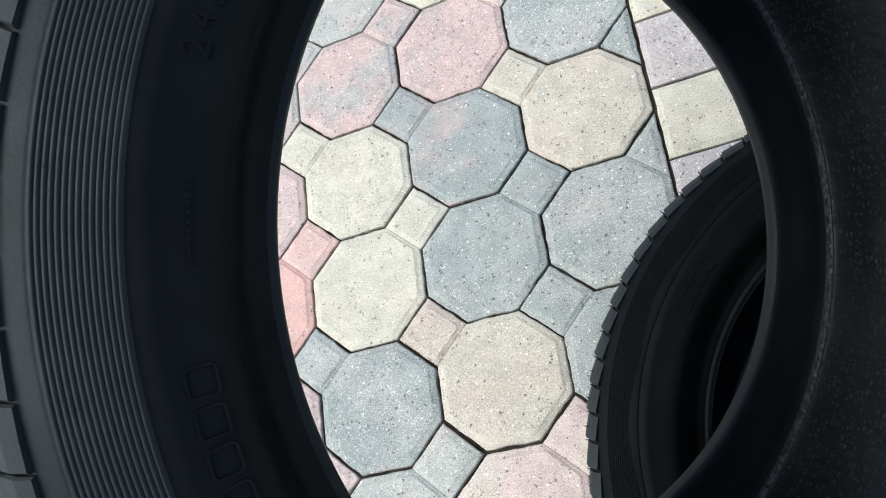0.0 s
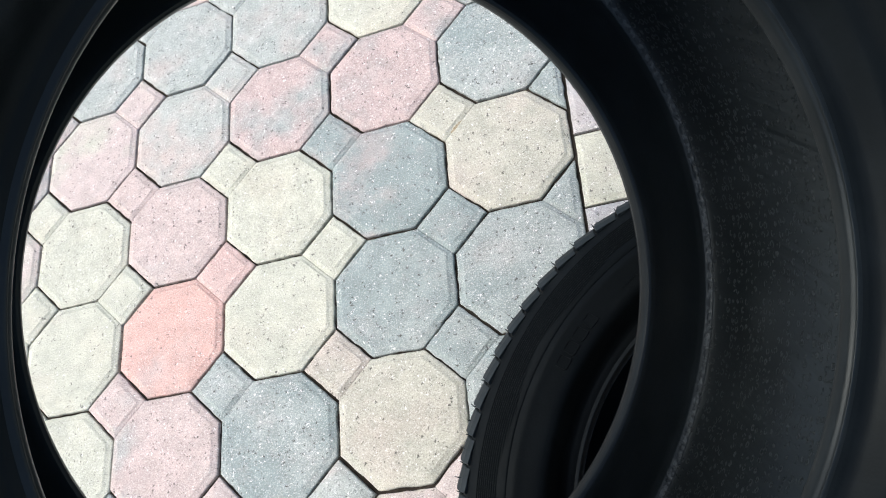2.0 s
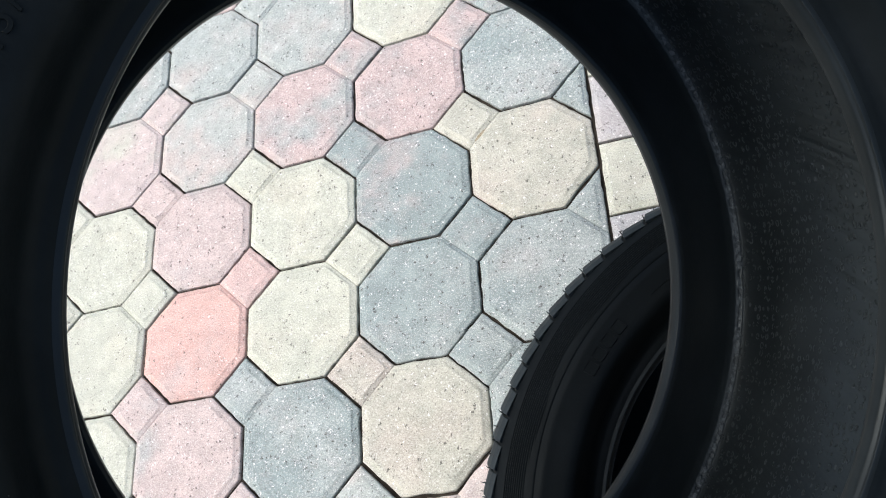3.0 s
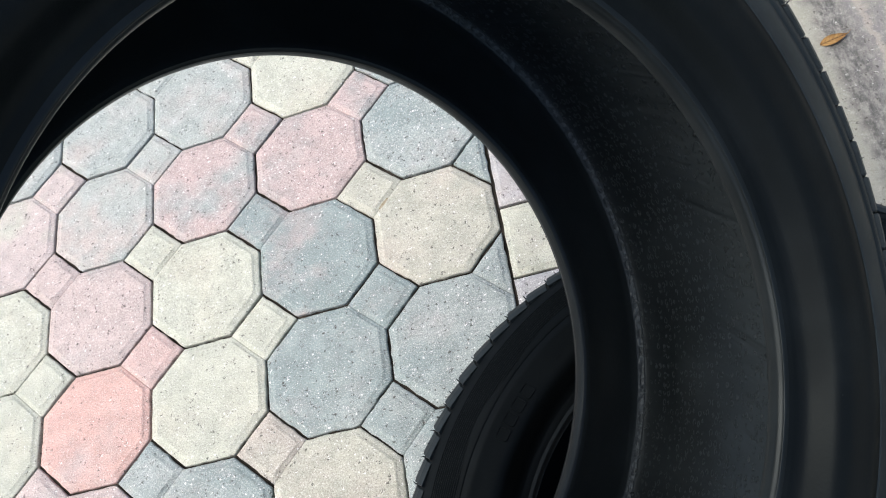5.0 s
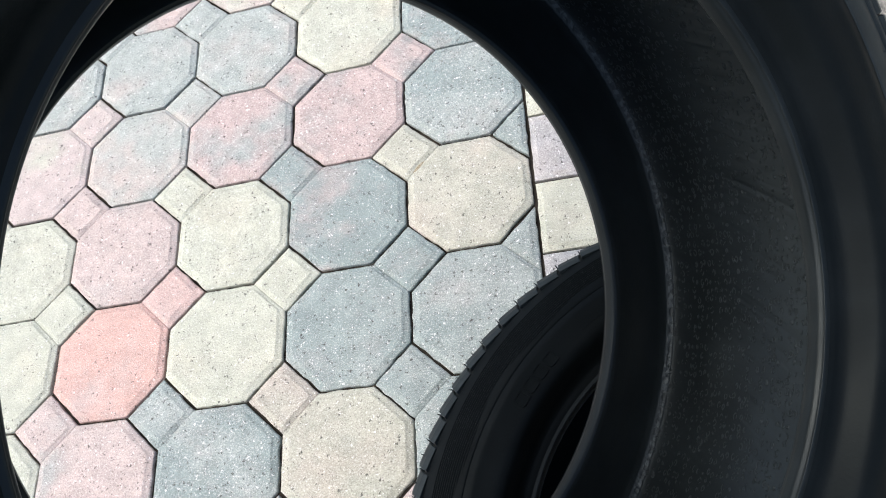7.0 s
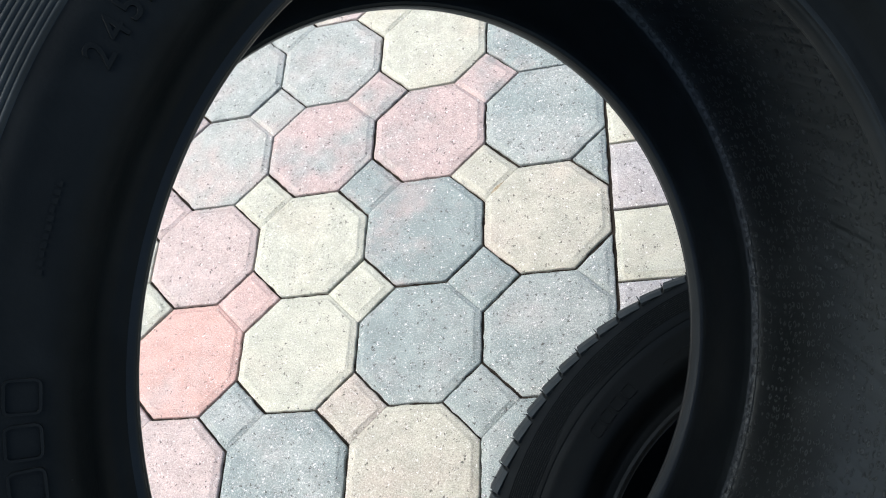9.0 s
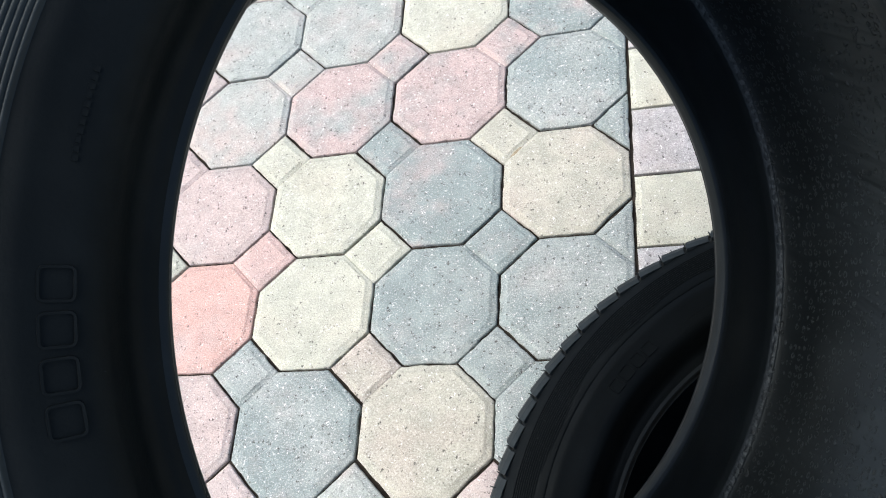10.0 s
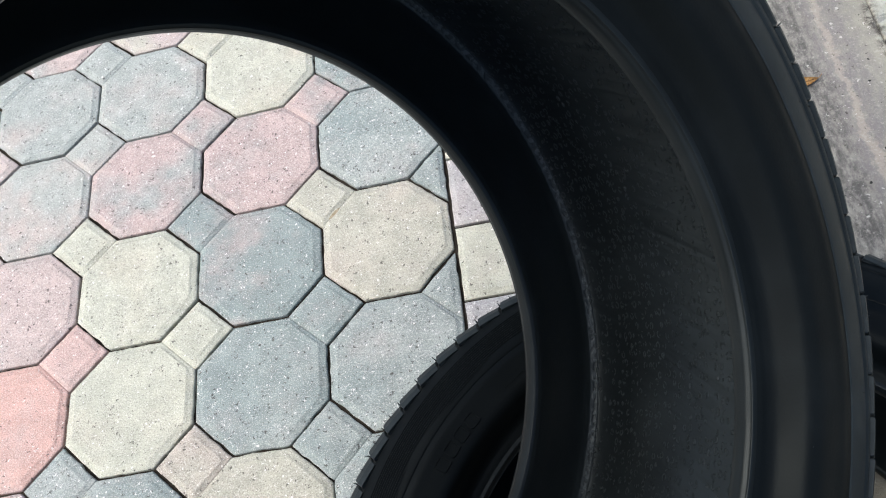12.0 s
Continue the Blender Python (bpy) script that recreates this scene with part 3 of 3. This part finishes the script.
def add_markings(tyre, turn, seed, wide):
    """Raised size marking, four raised squares and a row of unreadable small characters."""
    rng = random.Random(seed)
    for text, deg in (("2", -11.0), ("4", -13.3), ("5", -15.4), ("/", -17.2), ("5", -18.9), ("0", -20.9), ("Z", -23.4), ("R", -25.8)):
        ob = new("size_marking", glyph_mesh(text, 0.0150))
        ob.data.materials.append(side_mat)
        ob.parent = tyre
        ob.matrix_local = on_wall(0.2610, deg + turn, 0.1178 + wide)
    for k in range(4):
        ob = part("raised_square", frame_bmesh(0.0125, 0.0125, 0.0012, 0.0013), side_mat, tyre)
        ob.matrix_local = on_wall(0.2632, 14.8 + 3.25 * k + turn, 0.1178 + wide)
    for k in range(11):
        bm = bmesh.new()
        box(bm, -0.0010, 0.0010, -0.0007 - rng.uniform(0, 0.0005), 0.0007 + rng.uniform(0, 0.0005), -0.001, 0.0007)
        ob = part("small_character", bm, side_mat, tyre)
        ob.matrix_local = on_wall(0.2617, -0.9 + 0.67 * k + turn, 0.1178 + wide)


AXIS = Vector((1.0272, -0.5915, 1.0)).normalized()
side_way = AXIS.cross(Vector((0, 1, 0))).normalized()
LEANING_WIDE = 0.010
LEANING = Matrix.Translation(Vector((0.2571, -0.4090, 0.5422)) - AXIS * LEANING_WIDE) @ Matrix((side_way, AXIS.cross(side_way), AXIS)).transposed().to_4x4()
LYING = Matrix.Translation((0.4727, -0.5272, 0.1200))

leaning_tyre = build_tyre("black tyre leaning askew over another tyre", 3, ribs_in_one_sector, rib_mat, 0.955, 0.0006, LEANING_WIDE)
add_markings(leaning_tyre, 0.0, 5, LEANING_WIDE)
leaning_tyre.matrix_world = LEANING
lying_tyre = build_tyre("black tyre lying flat on pavers and concrete", 4, ribs_in_wedges, side_mat, 0.90, 0.0026, 0.0)
add_markings(lying_tyre, 119.5, 6, 0.0)
lying_tyre.matrix_world = LYING


# ---- small things on the concrete ----
def leaf_material():
    m = Mat("dry_leaf", 0.65, 0.3)
    vec = m.coord.outputs["Object"]
    col = m.mix(m.ramp(m.noise(vec, 120.0, 4.0), 0.35, 0.65), (0.42, 0.25, 0.09, 1), (0.28, 0.15, 0.05, 1))
    return m.done(col, m.bump(m.noise(vec, 300.0), 0.4, 0.001))


def leaf():
    bm = bmesh.new()
    rows = []
    for k in range(13):
        t = k / 12
        w = 0.0068 * math.sin(math.pi * t ** 0.85) ** 0.8 + 0.0003
        x = -0.018 + 0.036 * t
        rows.append([bm.verts.new((x, f * w, 0.0022 + 0.0016 * abs(f) ** 1.5 + 0.0012 * math.sin(3 * t + f))) for f in (-1, -0.5, 0, 0.5, 1)])
    for a, b in zip(rows, rows[1:]):
        for k in range(4):
            bm.faces.new((a[k], b[k], b[k + 1], a[k + 1]))
    ret = bmesh.ops.extrude_face_region(bm, geom=list(bm.faces))
    bmesh.ops.translate(bm, verts=[g for g in ret["geom"] if isinstance(g, bmesh.types.BMVert)], vec=(0, 0, 0.0004))
    bmesh.ops.recalc_face_normals(bm, faces=bm.faces)
    thing = tagged(new("leaf"), "dry brown oval leaf lying on the concrete", "leaf")
    part("blade", bm, leaf_mat, thing, smooth=True)
    bm = bmesh.new()
    spew(bm, Vector((0.0165, 0, 0.0025)), Vector((1, 0.25, 0.05)), 0.009, 0.0006, Vector((0, 0.3, 0)))
    part("stalk", bm, leaf_mat, thing)
    bm = bmesh.new()
    def vein(points, w):
        """A thin raised vein along the blade's upper face."""
        old = None
        for t, f in points:
            y = f * (0.0068 * math.sin(math.pi * t ** 0.85) ** 0.8 + 0.0003)
            z = 0.00265 + 0.0016 * abs(f) ** 1.5 + 0.0012 * math.sin(3 * t + f)
            ring = [bm.verts.new((-0.018 + 0.036 * t, y + d, z + e)) for d, e in ((-w, 0), (0, w), (w, 0))]
            if old:
                for k in (0, 1):
                    bm.faces.new((old[k], ring[k], ring[k + 1], old[k + 1]))
            old = ring
    vein([(0.04 + 0.92 * k / 12, 0.0) for k in range(13)], 0.00055)
    for k in range(5):
        for side in (1, -1):
            vein([(0.16 + 0.15 * k + 0.05 * q, side * 0.28 * q) for q in range(4)], 0.00025)
    part("midrib", bm, vein_mat, thing, "darker brown veins")
    return thing


leaf_mat = leaf_material()
vein_mat = Mat("leaf_vein", 0.7).done((0.12, 0.06, 0.022, 1))
dry_leaf = leaf()
dry_leaf.matrix_world = pose(0.735, 0.100, 0.0, 0, 0, 8)


def chip(name, label, size, squash, material, place, seed):
    """A small irregular stone or crumb."""
    bm = bmesh.new()
    bmesh.ops.create_icosphere(bm, subdivisions=2, radius=size)
    for v in bm.verts:
        v.co *= 1 + 0.75 * noise.noise(v.co * (1.6 / size) + Vector((seed * 7.1, 0, 0)))
        v.co.z *= squash
        v.co.x *= 0.6 + 0.5 * (seed % 3) / 2
    low = min(v.co.z for v in bm.verts)
    for v in bm.verts:
        v.co.z -= low
    ob = mesh_object(name, bm, material)
    ob.matrix_world = pose(*place, 0, 0, 40 * seed)
    return tagged(ob, label, "stone", "crumbs on the concrete")


white_mat = Mat("white_stone", 0.8).done((0.75, 0.70, 0.68, 1))
dark_mat = Mat("dark_crumb", 0.9).done((0.03, 0.035, 0.03, 1))
chip("pebble", "small pinkish white stone chip", 0.0062, 0.7, white_mat, (0.852, -0.100, 0.001), 1)
for n_crumb, (cx, cy, size) in enumerate(((0.836, -0.058, 0.0034), (0.848, -0.064, 0.0030), (0.852, 0.090, 0.0038), (0.857, 0.083, 0.0022), (0.819, 0.117, 0.0016), (0.810, 0.084, 0.0018), (0.816, -0.158, 0.0040), (0.822, -0.163, 0.0030), (0.796, -0.017, 0.0024), (0.799, -0.022, 0.0017), (0.882, 0.107, 0.0024), (0.764, -0.059, 0.0018), (0.704, -0.075, 0.0019), (0.876, 0.062, 0.0020), (0.790, -0.20, 0.0018))):
    chip("crumb", "dark crumb of dirt on concrete", size, 0.45, dark_mat, (cx, cy, 0.0012 if cx > 0.848 else 0.0), n_crumb + 2)

dirt_bm = bmesh.new()
bmesh.ops.create_icosphere(dirt_bm, subdivisions=3, radius=1.0)
for v in dirt_bm.verts:
    k_dirt = 1 + 0.35 * noise.noise(v.co * 2.3)
    v.co = Vector((v.co.x * 0.0125 * k_dirt, v.co.y * 0.0046 * k_dirt, v.co.z * 0.0016))
brown_mat = Mat("brown_dirt", 0.95, 0.2)
brown_mat = brown_mat.done(brown_mat.mix(brown_mat.ramp(brown_mat.noise(brown_mat.coord.outputs["Object"], 500.0), 0.4, 0.6), (0.27, 0.22, 0.14, 1), (0.40, 0.36, 0.27, 1)))
dirt = tagged(mesh_object("dirt", dirt_bm, brown_mat), "brown dirt caught in a paver groove", "dirt")
dirt.matrix_world = pose(0.1060, 0.0531, -0.0043, 0, 0, 44)

# the yellow paint dot on the lying tyre's sidewall
dot_bm = bmesh.new()
bmesh.ops.create_cone(dot_bm, cap_ends=True, segments=24, radius1=0.0047, radius2=0.0043, depth=0.0008)
yellow_mat = Mat("yellow_paint", 0.6).done((0.17, 0.135, 0.022, 1))
dot = part("paint_dot", dot_bm, yellow_mat, lying_tyre, "round yellow paint mark")
dot.matrix_local = Matrix.Translation((0.622 - 0.4727, -0.3096 + 0.5272, 0.1180))

# ---- pavers, one by one ----
rng = random.Random(11)
shared = {}
near_list, far_list = [], []
for j in range(-18, 19):
    for i in range(-25, 2):
        (near_list if -6 <= i and -5 <= j <= 6 else far_list).append((i, j))


def paver_kind(i, j):
    return KINDS.get((i, j)) or MIXES[int(1000 * abs(math.sin(i * 12.9898 + j * 78.233))) % len(MIXES)]


for i, j in near_list:
    odd = j % 2 == 1
    cut = "half" if odd and i == 1 else ""
    kind = paver_kind(i, j)
    key = (odd, cut, kind, KEY_PIGMENT.get((i, j), kind))
    if key not in shared:
        ob = mesh_object("paver", paver_bmesh(odd, cut, rng), paver_mats[key[2]])
        ob.data.materials.append(paver_mats[key[3]])
        shared[key] = ob.data
    else:
        ob = new("paver", shared[key])
    ob.parent = pavement
    ob.matrix_world = pose(i * PX + rng.uniform(-0.0009, 0.0009), j * PY + rng.uniform(-0.0009, 0.0009), rng.uniform(-0.0012, 0.0006), rng.uniform(-0.25, 0.25), rng.uniform(-0.25, 0.25), rng.uniform(-0.3, 0.3))
    if not odd and i == 1:
        bm = bmesh.new()
        k = 0.5 - S
        add_block(bm, [(PX * (0.5), PY * (0.5 - k)), (PX * 0.5, PY * (0.5 + k)), (PX * (0.5 - k), PY * 0.5)], [JOINT] * 3, rng, 0.7)
        ob = mesh_object("paver", bm, paver_mats["b" if j in (0, -2) else "l"], pavement)
        ob.matrix_world = pose(i * PX, j * PY, -0.0006)

# the edging course of oblong pavers
EDGE_KINDS = {0: "v", -1: "c", -2: "v", 1: "c", 2: "v"}
bm = bmesh.new()
add_block(bm, [(0, 0), (0.2135, 0), (0.2135, 0.1065), (0, 0.1065)], [JOINT] * 4, rng, 0.8)
edge_meshes = {}
for k in range(-29, 30):
    kind = EDGE_KINDS.get(k) or MIXES[(k * k * 5 + k) % len(MIXES)]
    if not edge_meshes:
        ob = mesh_object("edging_paver", bm, paver_mats[kind])
        first = ob.data
        edge_meshes[kind] = first
    else:
        if kind not in edge_meshes:
            edge_meshes[kind] = first.copy()
            edge_meshes[kind].materials.clear()
            edge_meshes[kind].materials.append(paver_mats[kind])
        ob = new("edging_paver", edge_meshes[kind])
    ob.parent = pavement
    ob.matrix_world = pose(EDGE_X + 0.0005, -0.0045 + 0.1065 * k, rng.uniform(-0.001, 0.0006), 0, rng.uniform(-0.2, 0.2), rng.uniform(-0.2, 0.2))

# the rest of the paving, further off
for kind in "cebpl":
    bm = bmesh.new()
    for i, j in far_list:
        if "cebpl"[int(1000 * abs(math.sin(i * 12.9898 + j * 78.233))) % 5] != kind:
            continue
        odd = j % 2 == 1
        cx, cy = i * PX, j * PY
        gaps = [JOINT] * 8
        gaps[1 if odd else 3] = 0.0
        add_block(bm, [(x + cx, y + cy) for x, y in octagon(0, 0)], gaps)
        if not (odd and i == 1):
            sx, k = (0.5 if odd else -0.5), 0.5 - S
            square = [(sx, 0.5 - k), (sx + k, 0.5), (sx, 0.5 + k), (sx - k, 0.5)]
            add_block(bm, [(PX * u + cx, PY * v + cy) for u, v in square], [JOINT, JOINT, JOINT, 0.0] if odd else [0.0, JOINT, JOINT, JOINT])
    ob = mesh_object("distant_pavers", bm, paver_mats[kind], pavement)
    tagged(ob, kind="stuff")
